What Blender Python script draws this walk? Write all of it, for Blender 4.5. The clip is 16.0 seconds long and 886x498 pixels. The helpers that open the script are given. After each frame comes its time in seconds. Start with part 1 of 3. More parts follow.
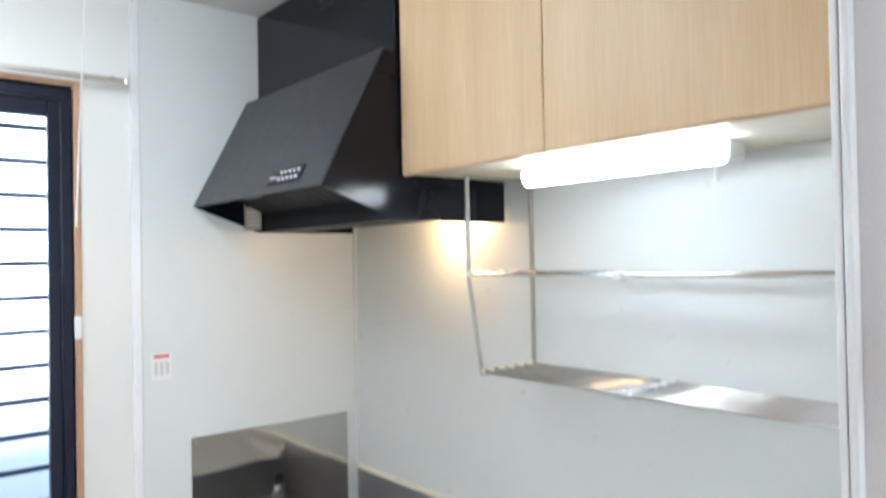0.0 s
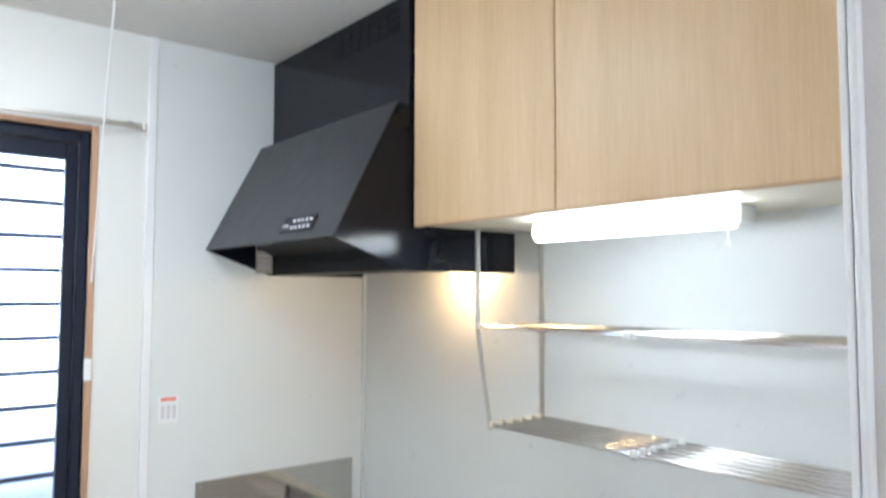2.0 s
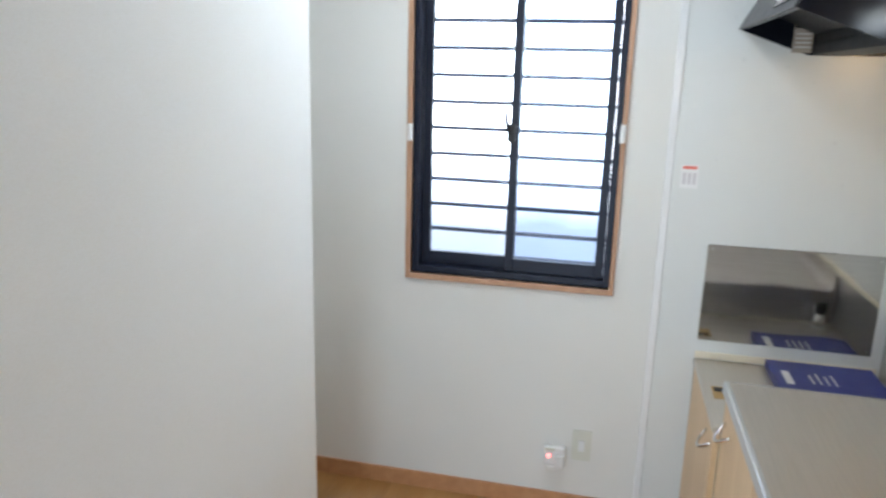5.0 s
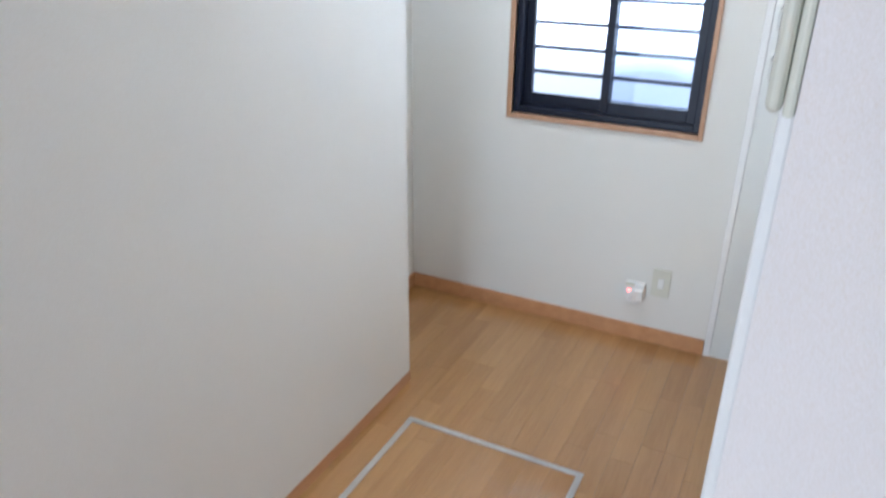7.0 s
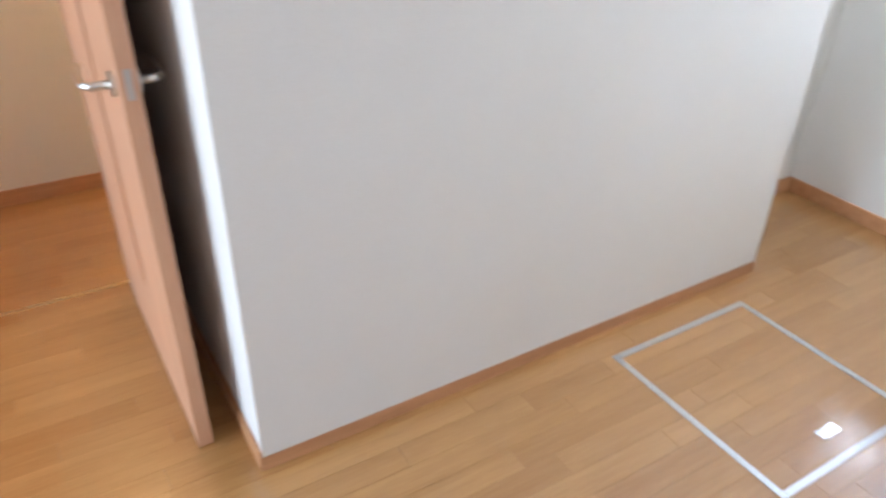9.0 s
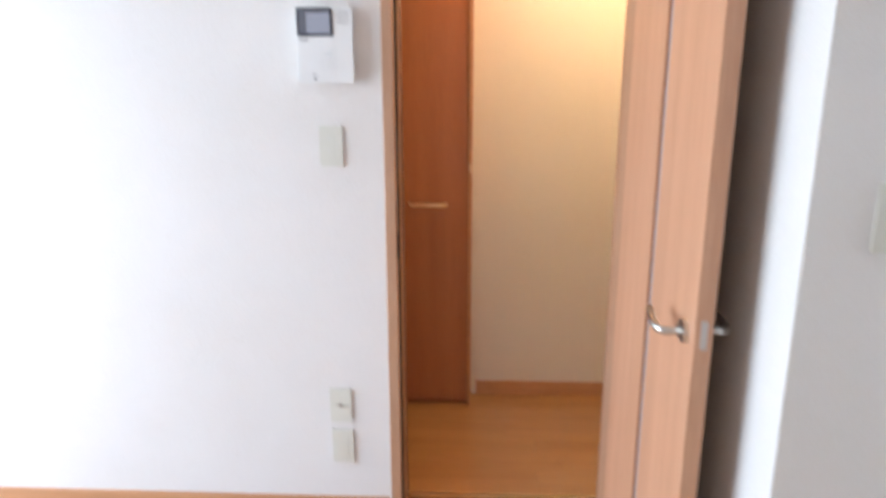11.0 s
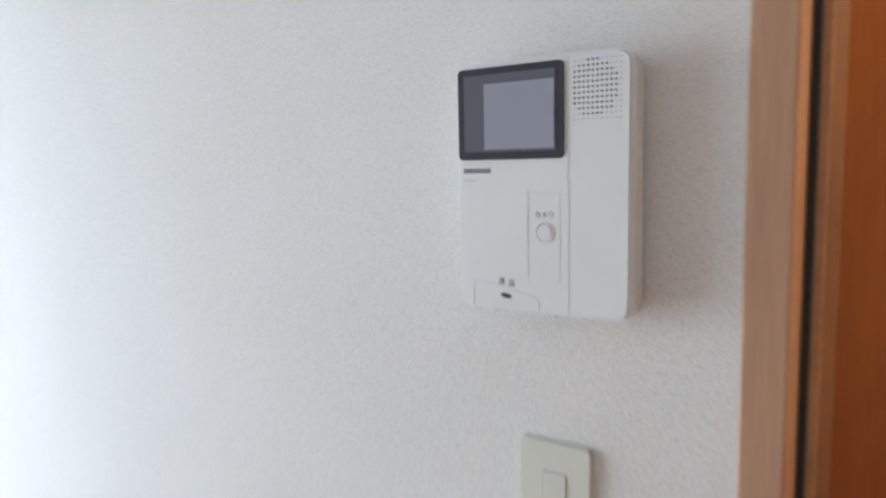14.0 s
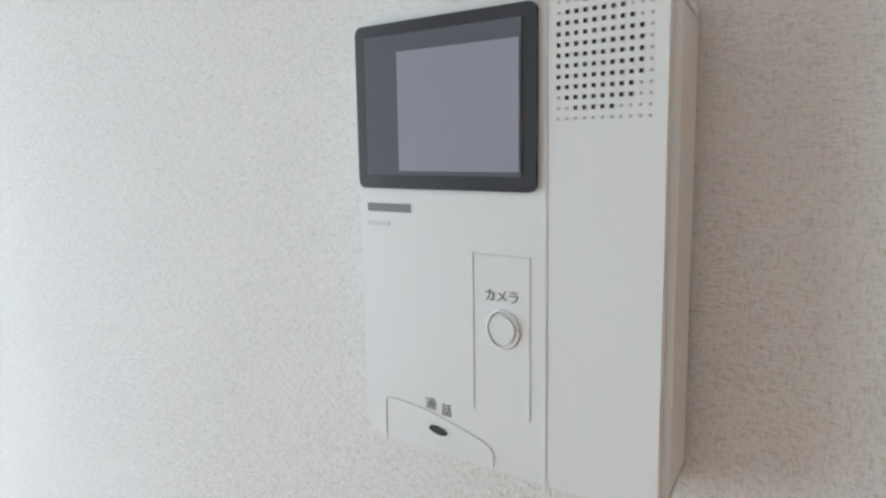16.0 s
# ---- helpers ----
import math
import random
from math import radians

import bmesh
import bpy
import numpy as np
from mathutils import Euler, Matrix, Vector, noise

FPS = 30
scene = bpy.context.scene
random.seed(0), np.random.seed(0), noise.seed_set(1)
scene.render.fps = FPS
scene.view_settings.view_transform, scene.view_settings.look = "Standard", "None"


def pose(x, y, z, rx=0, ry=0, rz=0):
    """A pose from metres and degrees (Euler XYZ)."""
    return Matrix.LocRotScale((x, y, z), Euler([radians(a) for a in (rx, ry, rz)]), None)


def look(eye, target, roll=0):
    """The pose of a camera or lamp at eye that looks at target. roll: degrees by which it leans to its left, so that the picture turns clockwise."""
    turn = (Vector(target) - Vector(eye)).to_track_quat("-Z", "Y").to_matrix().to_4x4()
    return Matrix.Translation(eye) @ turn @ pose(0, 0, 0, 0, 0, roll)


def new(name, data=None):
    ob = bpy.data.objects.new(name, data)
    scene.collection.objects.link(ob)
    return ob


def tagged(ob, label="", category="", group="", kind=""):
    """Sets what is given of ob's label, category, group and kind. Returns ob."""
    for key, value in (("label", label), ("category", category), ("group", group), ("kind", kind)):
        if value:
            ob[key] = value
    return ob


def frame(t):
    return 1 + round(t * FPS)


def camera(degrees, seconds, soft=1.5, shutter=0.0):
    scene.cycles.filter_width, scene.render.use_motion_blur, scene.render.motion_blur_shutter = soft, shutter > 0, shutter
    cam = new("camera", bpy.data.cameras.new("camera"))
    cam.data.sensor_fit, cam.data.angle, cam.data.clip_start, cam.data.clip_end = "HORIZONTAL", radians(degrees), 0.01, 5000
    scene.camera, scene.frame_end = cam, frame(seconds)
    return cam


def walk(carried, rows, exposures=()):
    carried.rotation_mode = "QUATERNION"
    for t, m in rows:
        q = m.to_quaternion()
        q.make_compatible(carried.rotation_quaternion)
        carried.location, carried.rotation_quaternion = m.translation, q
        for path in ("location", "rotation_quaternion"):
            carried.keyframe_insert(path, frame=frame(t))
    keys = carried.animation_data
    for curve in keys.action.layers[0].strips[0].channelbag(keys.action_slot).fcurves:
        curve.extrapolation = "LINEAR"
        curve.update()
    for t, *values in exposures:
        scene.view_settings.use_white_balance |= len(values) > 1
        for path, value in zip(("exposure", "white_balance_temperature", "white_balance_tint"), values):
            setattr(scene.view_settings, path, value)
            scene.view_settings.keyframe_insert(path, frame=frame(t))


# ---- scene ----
cam = camera(63.34, 16.0, soft=2.4, shutter=0.5)
PATH = [
    (0.0, look((-1.370, -2.125, 1.582), (-0.7295, -1.3570, 1.5964), -1.06)),
    (0.5, look((-1.385, -2.135, 1.626), (-0.7466, -1.3730, 1.7342), -0.35)),
    (1.0, look((-1.391, -2.138, 1.637), (-0.7514, -1.3815, 1.7745), -0.16)),
    (1.5, look((-1.372, -2.127, 1.628), (-0.7467, -1.3557, 1.7434), -0.47)),
    (2.0, look((-1.378, -2.128, 1.625), (-0.7475, -1.3544, 1.6859), 0.13)),
    (2.5, look((-1.358, -2.125, 1.606), (-0.7702, -1.3188, 1.5332), 0.38)),
    (3.0, look((-1.213, -2.188, 1.570), (-0.8177, -1.2729, 1.4869), 0.20)),
    (3.5, look((-1.090, -2.293, 1.557), (-0.8978, -1.3180, 1.4416), 0.16)),
    (4.0, look((-1.061, -2.394, 1.534), (-1.0452, -1.4021, 1.4074), -0.34)),
    (4.2, look((-1.031, -2.444, 1.553), (-1.0640, -1.4569, 1.3993), 0.51)),
    (6.3, look((-0.668, -2.505, 1.605), (-1.508, -0.800, 0.985), 0.00)),
    (6.5, look((-0.614, -2.534, 1.584), (-1.467, -0.853, 0.916), 0.0)),
    (7.0, look((-0.581, -2.653, 1.554), (-1.398, -1.024, 0.731), 0.6)),
    (7.5, look((-0.521, -2.677, 1.528), (-1.486, -1.203, 0.582), 0.0)),
    (8.0, look((-0.444, -2.685, 1.485), (-1.552, -1.368, 0.464), 0.1)),
    (8.5, look((-0.414, -2.764, 1.476), (-1.669, -1.591, 0.449), 1.15)),
    (8.7, look((-0.415, -2.792, 1.446), (-1.0798, -2.2636, 0.9179), 1.19)),
    (10.8, look((-0.451, -3.109, 1.489), (-1.3966, -3.1185, 1.1656), 0.24)),
    (11.0, look((-0.476, -3.113, 1.521), (-1.4400, -3.1596, 1.2587), -0.11)),
    (11.5, look((-0.652, -3.038, 1.548), (-1.6185, -3.2251, 1.3714), -0.59)),
    (12.0, look((-0.872, -2.938, 1.537), (-1.7957, -3.2704, 1.3433), -0.21)),
    (12.5, look((-1.176, -2.998, 1.540), (-2.0692, -3.4079, 1.3567), 0.07)),
    (13.0, look((-1.490, -3.039, 1.529), (-2.3615, -3.4995, 1.3588), -0.85)),
    (13.5, look((-1.799, -3.105, 1.536), (-2.6169, -3.6669, 1.4120), -1.13)),
    (14.0, look((-2.048, -3.253, 1.567), (-2.8405, -3.8509, 1.4483), -1.24)),
    (14.5, look((-2.194, -3.340, 1.586), (-3.0043, -3.9118, 1.4551), -0.74)),
    (15.0, look((-2.273, -3.358, 1.591), (-3.0590, -3.9623, 1.4615), -0.15)),
    (15.5, look((-2.309, -3.368, 1.590), (-3.0846, -3.9841, 1.4510), -1.04)),
    (16.0, look((-2.311, -3.369, 1.589), (-3.0872, -3.9840, 1.4467), -0.96)),
]
walk(cam, PATH, exposures=[(0.0, 1.15, 5900, 7), (1.5, 1.08, 5880, 7), (3.0, 1.18, 5900, 6), (4.2, 0.86, 5900, 6), (6.3, 0.88, 5850, 8), (7.5, 1.17, 5600, 8), (8.7, 1.45, 5650, 9), (10.8, 1.4, 5750, 11), (12.0, 0.95, 5750, 9), (13.0, 0.8, 5700, 8), (14.5, 0.78, 5850, 5), (16.0, 0.85, 5900, 4)])

# ---- light ----
world = bpy.data.worlds.new("sky")
scene.world = world
world.use_nodes = True
wn = world.node_tree
sky = wn.nodes.new("ShaderNodeTexSky")
sky.sky_type = "NISHITA"
sky.sun_disc = False
sky.sun_elevation, sky.sun_rotation = radians(48), radians(150)
wn.links.new(sky.outputs[0], wn.nodes["Background"].inputs[0])
wn.nodes["Background"].inputs[1].default_value = 0.12

LAMPS = dict(south=40, hood=1.2, hall=10.8)
TUBE, CEIL_LAMP, OUTSIDE = 8.5, 7.4, 6.5


def lamp(name, kind, m, power, colour, size=0.1, size_y=None):
    data = bpy.data.lights.new(name, kind)
    data.energy, data.color = power, colour
    if kind == "AREA":
        data.shape, data.size, data.size_y = "RECTANGLE", size, size_y or size
    else:
        data.shadow_soft_size = size
    ob = new(name, data)
    ob.matrix_world = m
    return ob


lamp("window_daylight", "AREA", pose(-1.6, -6.03, 1.1, 90, 0, 0), LAMPS["south"], (0.84, 0.92, 1.0), 1.9, 1.9)
lamp("hood_bulb", "POINT", pose(-0.085, -0.56, 1.683), LAMPS["hood"], (1.0, 0.62, 0.28), 0.02)
lamp("hall_bulb", "POINT", pose(-3.12, -2.52, 2.22), LAMPS["hall"], (1.0, 0.60, 0.29), 0.022)


# ---- materials ----
def mat(name, colour, rough=0.6, metal=0.0, spec=0.5):
    m = bpy.data.materials.new(name)
    m.use_nodes = True
    b = m.node_tree.nodes["Principled BSDF"]
    b.inputs["Base Color"].default_value = (*colour, 1)
    b.inputs["Roughness"].default_value = rough
    b.inputs["Metallic"].default_value = metal
    b.inputs["Specular IOR Level"].default_value = spec
    return m


def nodes_of(m):
    return m.node_tree, m.node_tree.nodes["Principled BSDF"]


def add_noise(t, scale, stretch=(1, 1, 1), detail=4, rough=0.55, source="Object", shift=None):
    c = t.nodes.new("ShaderNodeTexCoord")
    mp = t.nodes.new("ShaderNodeMapping")
    mp.inputs["Scale"].default_value = stretch
    t.links.new(c.outputs[source], mp.inputs[0])
    if shift is not None:
        t.links.new(shift, mp.inputs["Location"])
    n = t.nodes.new("ShaderNodeTexNoise")
    n.inputs["Scale"].default_value, n.inputs["Detail"].default_value, n.inputs["Roughness"].default_value = scale, detail, rough
    t.links.new(mp.outputs[0], n.inputs[0])
    return n.outputs[0]


def ramp(t, fac, stops):
    r = t.nodes.new("ShaderNodeValToRGB")
    e = r.color_ramp.elements
    while len(e) < len(stops):
        e.new(0.5)
    for el, (p, c) in zip(e, stops):
        el.position, el.color = p, (*c, 1)
    t.links.new(fac, r.inputs[0])
    return r.outputs[0]


def math_node(t, op, a, b):
    n = t.nodes.new("ShaderNodeMath")
    n.operation = op
    for i, v in enumerate((a, b)):
        if isinstance(v, (int, float)):
            n.inputs[i].default_value = v
        else:
            t.links.new(v, n.inputs[i])
    return n.outputs[0]


def bump(t, b, height, strength, dist):
    n = t.nodes.new("ShaderNodeBump")
    n.inputs["Strength"].default_value, n.inputs["Distance"].default_value = strength, dist
    t.links.new(height, n.inputs["Height"])
    t.links.new(n.outputs[0], b.inputs["Normal"])


def shade(c, k):
    return tuple(min(1, v * k) for v in c)


def wallpaper(name, colour, weave=1.0, gap=0.86):
    """Woven vinyl wallpaper: crossing threads, with faint large stains."""
    m = mat(name, colour, 0.75, 0, 0.25)
    t, b = nodes_of(m)
    up = add_noise(t, 820, (1, 1, 0.34), 1)
    across = add_noise(t, 820, (0.34, 0.34, 1), 1)
    threads = math_node(t, "ADD", math_node(t, "MULTIPLY", up, 0.5), math_node(t, "MULTIPLY", across, 0.5))
    stain = add_noise(t, 1.7, detail=3)
    mixed = math_node(t, "ADD", math_node(t, "MULTIPLY", threads, 0.8), math_node(t, "MULTIPLY", stain, 0.2))
    col = ramp(t, mixed, [(0.30, (colour[0] * gap, colour[1] * (gap - 0.03), colour[2] * (gap - 0.09))), (0.50, shade(colour, 0.98)), (0.66, shade(colour, 1.04))])
    t.links.new(col, b.inputs["Base Color"])
    bump(t, b, threads, 0.5 * weave, 0.0013)
    return m


def wood(name, dark, light, axis="z", scale=14, rough=0.45, per_piece=0.0, coat=0.0):
    m = mat(name, light, rough)
    t, b = nodes_of(m)
    st = {"z": (1, 1, 0.05), "y": (1, 0.05, 1), "x": (0.05, 1, 1)}[axis]
    shift = None
    if per_piece:
        info = t.nodes.new("ShaderNodeObjectInfo")
        mul = t.nodes.new("ShaderNodeVectorMath")
        mul.operation = "SCALE"
        mul.inputs[0].default_value = (7.0, 13.0, 5.0)
        t.links.new(info.outputs["Random"], mul.inputs["Scale"])
        shift = mul.outputs[0]
    big = add_noise(t, scale, st, 4, 0.6, shift=shift)
    fine = add_noise(t, scale * 14, st, 3, 0.6, shift=shift)
    f = math_node(t, "ADD", math_node(t, "MULTIPLY", big, 0.6), math_node(t, "MULTIPLY", fine, 0.4))
    if per_piece:
        f = math_node(t, "ADD", f, math_node(t, "MULTIPLY", math_node(t, "SUBTRACT", info.outputs["Random"], 0.5), per_piece))
    t.links.new(ramp(t, f, [(0.32, dark), (0.68, light)]), b.inputs["Base Color"])
    bump(t, b, fine, 0.12, 0.0006)
    if coat:
        b.inputs["Coat Weight"].default_value, b.inputs["Coat Roughness"].default_value = coat, 0.16
        b.inputs["Coat IOR"].default_value = 1.7
    return m


def brushed(name, colour, rough, axis="y", wave=0.0):
    m = mat(name, colour, rough, 1.0)
    t, b = nodes_of(m)
    st = {"z": (1, 1, 0.03), "y": (1, 0.03, 1), "x": (0.03, 1, 1)}[axis]
    n = add_noise(t, 220, st, 3)
    t.links.new(ramp(t, n, [(0.3, shade(colour, 0.93)), (0.7, colour)]), b.inputs["Base Color"])
    if wave:
        bump(t, b, add_noise(t, 5.0, (1, 1, 1), 1), wave, 0.02)
    else:
        bump(t, b, n, 0.03, 0.0003)
    return m


def smooth(name, colour, rough=0.35, vary=0.06, spec=0.5, metal=0.0):
    """Paint, plastic or laminate with faint smudges."""
    m = mat(name, colour, rough, metal, spec)
    t, b = nodes_of(m)
    n = add_noise(t, 9, detail=5)
    t.links.new(ramp(t, n, [(0.3, shade(colour, 1 - vary)), (0.7, shade(colour, 1 + vary * 0.5))]), b.inputs["Base Color"])
    r = t.nodes.new("ShaderNodeMapRange")
    r.inputs["To Min"].default_value, r.inputs["To Max"].default_value = max(0.02, rough - 0.07), rough + 0.07
    t.links.new(add_noise(t, 23, detail=4), r.inputs[0])
    t.links.new(r.outputs[0], b.inputs["Roughness"])
    return m


def glow(name, colour, strength):
    m = mat(name, colour)
    t, b = nodes_of(m)
    b.inputs["Emission Color"].default_value = (*colour, 1)
    b.inputs["Emission Strength"].default_value = strength
    return m


PAPER = wallpaper("cream_wallpaper", (0.755, 0.752, 0.725), 0.5, 0.92)
PAPER_W = wallpaper("white_wallpaper", (0.80, 0.77, 0.775), 0.18, 0.93)
PAPER_I = wallpaper("coarse_white_wallpaper", (0.79, 0.78, 0.755), 1.9, 0.75)
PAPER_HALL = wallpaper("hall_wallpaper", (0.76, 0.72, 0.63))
CEIL = wallpaper("ceiling_paper", (0.80, 0.79, 0.765), 0.2)
PANEL_W = smooth("white_kitchen_panel", (0.70, 0.715, 0.70), 0.30, 0.008)
WHITE_TRIM = smooth("white_trim", (0.80, 0.80, 0.80), 0.4, 0.04)
FLOORWOOD = wood("oak_floor", (0.335, 0.158, 0.045), (0.46, 0.248, 0.084), "y", 16, 0.32, 0.17, 1.0)
JOINT = smooth("floor_joint", (0.26, 0.14, 0.055), 0.6)
BASEWOOD = wood("skirting_wood", (0.42, 0.20, 0.085), (0.58, 0.31, 0.15), "y", 20, 0.42)
CASEWOOD = wood("casing_wood", (0.38, 0.21, 0.12), (0.54, 0.34, 0.215), "z", 20, 0.45)
DOORWOOD = wood("door_wood", (0.50, 0.265, 0.148), (0.64, 0.375, 0.23), "z", 16, 0.40)
CLOSETWOOD = wood("closet_wood", (0.32, 0.112, 0.036), (0.41, 0.155, 0.052), "z", 16, 0.38)
# closet wood darkened to hold the shade on the side of the door stop
SHADED_STOP = wood("shaded_stop_wood", (0.13, 0.045, 0.018), (0.19, 0.07, 0.028), "z", 16, 0.42)
CABWOOD = wood("maple_laminate", (0.62, 0.43, 0.235), (0.74, 0.54, 0.325), "z", 18, 0.40)
CABEDGE = wood("maple_edge", (0.50, 0.33, 0.18), (0.62, 0.43, 0.26), "y", 18, 0.45)
BLACK = smooth("black_enamel", (0.007, 0.008, 0.013), 0.12, 0.10, 0.28)
GREYBLACK = smooth("charcoal_enamel", (0.027, 0.028, 0.033), 0.33, 0.08, 0.4)
DARKIN = smooth("dark_filter", (0.006, 0.006, 0.007), 0.45, 0.2, 0.2)
NAVY = smooth("black_aluminium", (0.009, 0.012, 0.026), 0.35, 0.10, 0.25)
CHROME = mat("chrome", (0.80, 0.80, 0.80), 0.14, 1.0)
SATIN = brushed("satin_nickel", (0.62, 0.60, 0.56), 0.30, "z")
BRASSY = mat("satin_brass", (0.78, 0.62, 0.38), 0.28, 1.0)
ALU = brushed("aluminium", (0.70, 0.71, 0.72), 0.35, "y")
STEEL = brushed("stainless_top", (0.63, 0.59, 0.54), 0.36, "y")
STEEL_M = brushed("stainless_mirror", (0.60, 0.585, 0.55), 0.07, "x", 0.12)
STEEL_B = brushed("stainless_splash", (0.52, 0.51, 0.51), 0.36, "y")
CREAMCAP = smooth("cream_plastic", (0.78, 0.72, 0.58), 0.4)
PLATE = smooth("ivory_plate", (0.66, 0.66, 0.58), 0.4, 0.03)
WHITEPL = smooth("white_plastic", (0.78, 0.79, 0.78), 0.38, 0.02)
INTER = smooth("intercom_white", (0.77, 0.785, 0.77), 0.42, 0.02)
SCREENF = smooth("screen_frame", (0.045, 0.048, 0.055), 0.25, 0.05)
SCREEN_D = smooth("screen_dark", (0.13, 0.14, 0.165), 0.15, 0.04)
SCREEN = smooth("screen_grey", (0.33, 0.35, 0.41), 0.12, 0.03)
INK = smooth("grey_ink", (0.20, 0.20, 0.215), 0.6)
HOLE = smooth("dark_hole", (0.02, 0.02, 0.022), 0.7)
HOLE_L = smooth("shallow_hole", (0.46, 0.46, 0.44), 0.7)
GROOVE = smooth("groove_grey", (0.65, 0.66, 0.65), 0.7)
BLUE = smooth("blue_cover", (0.020, 0.030, 0.20), 0.35, 0.12)
PAGES = smooth("paper_pages", (0.72, 0.72, 0.70), 0.8)
WHITE = smooth("white_print", (0.80, 0.80, 0.80), 0.6)
RED = smooth("red_print", (0.72, 0.16, 0.12), 0.6)
PRINT = smooth("pale_print", (0.62, 0.60, 0.62), 0.6)
LABELM = smooth("aged_label", (0.40, 0.34, 0.27), 0.5, 0.3)
RUBBER = smooth("black_rubber", (0.02, 0.02, 0.02), 0.55)
BARM = smooth("louvre_grey", (0.06, 0.07, 0.10), 0.55, 0.06, 0.3)
YELLOW = smooth("tan_board", (0.52, 0.34, 0.14), 0.7, 0.15)
TUBE_M = glow("lit_diffuser", (0.93, 0.97, 1.0), TUBE)
CEILL_M = glow("lit_ceiling_diffuser", (0.95, 0.98, 1.0), CEIL_LAMP)
BULB_M = glow("warm_bulb", (1.0, 0.66, 0.32), 25)
HALLB_M = glow("hall_lamp_glow", (1.0, 0.72, 0.40), 6)
LED_M = glow("red_led", (1.0, 0.12, 0.10), 3)


def glass_mat(name, tint):
    m = bpy.data.materials.new(name)
    m.use_nodes = True
    t = m.node_tree
    t.nodes.clear()
    o = t.nodes.new("ShaderNodeOutputMaterial")
    mx = t.nodes.new("ShaderNodeMixShader")
    tr = t.nodes.new("ShaderNodeBsdfTransparent")
    tr.inputs[0].default_value = (*tint, 1)
    g = t.nodes.new("ShaderNodeBsdfGlossy")
    g.inputs["Roughness"].default_value = 0.03
    f = t.nodes.new("ShaderNodeFresnel")
    f.inputs[0].default_value = 1.45
    t.links.new(f.outputs[0], mx.inputs[0])
    t.links.new(tr.outputs[0], mx.inputs[1])
    t.links.new(g.outputs[0], mx.inputs[2])
    t.links.new(mx.outputs[0], o.inputs[0])
    return m


GLASS = glass_mat("clear_glass", (0.97, 0.98, 1.0))
GLASS_B = glass_mat("screened_glass", (0.76, 0.81, 0.88))
SLIT = smooth("frosted_glass", (0.36, 0.40, 0.44), 0.3, 0.05)


def milky(name, colour):
    """Hazy daylight: a dim pale wall low down, open sky above."""
    m = mat(name, colour, 0.5)
    t, b = nodes_of(m)
    c = t.nodes.new("ShaderNodeTexCoord")
    sep = t.nodes.new("ShaderNodeSeparateXYZ")
    t.links.new(c.outputs["Object"], sep.inputs[0])
    r = t.nodes.new("ShaderNodeMapRange")
    r.inputs["From Min"].default_value, r.inputs["From Max"].default_value = 0.5, 2.0
    t.links.new(sep.outputs["Z"], r.inputs[0])
    f = math_node(t, "ADD", r.outputs[0], math_node(t, "MULTIPLY", math_node(t, "SUBTRACT", add_noise(t, 4.0, (1, 1, 0.3), 2), 0.5), 0.06))
    col = ramp(t, f, [(0.10, (0.048, 0.053, 0.068)), (0.30, (0.070, 0.076, 0.090)), (0.42, (0.30, 0.32, 0.36)), (0.56, colour)])
    t.links.new(col, b.inputs["Emission Color"])
    b.inputs["Emission Strength"].default_value = OUTSIDE
    return m


OUT_M = milky("bright_outdoors", (0.93, 0.96, 1.0))
nodes_of(OUT_M)[1].inputs["Base Color"].default_value = (0.15, 0.16, 0.18, 1)


# ---- mesh helpers ----
def box_bm(x0, x1, y0, y1, z0, z1, bevel=0.0, seg=2, bm=None):
    own = bm or bmesh.new()
    made = bmesh.ops.create_cube(own, size=1)["verts"]
    for v in made:
        v.co = Vector(((x0 + x1) / 2 + v.co.x * (x1 - x0), (y0 + y1) / 2 + v.co.y * (y1 - y0), (z0 + z1) / 2 + v.co.z * (z1 - z0)))
    if bevel:
        edges = {e for v in made for e in v.link_edges}
        bmesh.ops.bevel(own, geom=list(edges), offset=bevel, segments=seg, affect="EDGES", profile=0.5)
    return own


def tube_bm(points, radius, sides=10, bm=None):
    own = bm or bmesh.new()
    rings = []
    pts = [Vector(p) for p in points]
    for i, p in enumerate(pts):
        d = (pts[min(i + 1, len(pts) - 1)] - pts[max(i - 1, 0)]).normalized()
        q = d.to_track_quat("Z", "Y")
        rings.append([own.verts.new(p + q @ Vector((radius * math.cos(a), radius * math.sin(a), 0))) for a in (2 * math.pi * k / sides for k in range(sides))])
    for a, b in zip(rings, rings[1:]):
        for k in range(sides):
            own.faces.new((a[k], a[(k + 1) % sides], b[(k + 1) % sides], b[k]))
    own.faces.new(rings[0][::-1])
    own.faces.new(rings[-1])
    return own


def prism_bm(profile, axis, a, b, bevel=0.0):
    """A profile of pairs drawn out along an axis from a to b. axis y: pairs are x, z; axis x: pairs are y, z; axis z: pairs are x, y."""
    own = bmesh.new()
    place = {"y": lambda p, s: (p[0], s, p[1]), "x": lambda p, s: (s, p[0], p[1]), "z": lambda p, s: (p[0], p[1], s)}[axis]
    lo = [own.verts.new(place(p, a)) for p in profile]
    hi = [own.verts.new(place(p, b)) for p in profile]
    n = len(profile)
    own.faces.new(lo)
    own.faces.new(hi[::-1])
    for k in range(n):
        own.faces.new((lo[k], hi[k], hi[(k + 1) % n], lo[(k + 1) % n]))
    bmesh.ops.recalc_face_normals(own, faces=own.faces)
    if bevel:
        bmesh.ops.bevel(own, geom=own.edges[:], offset=bevel, segments=2, affect="EDGES")
    return own


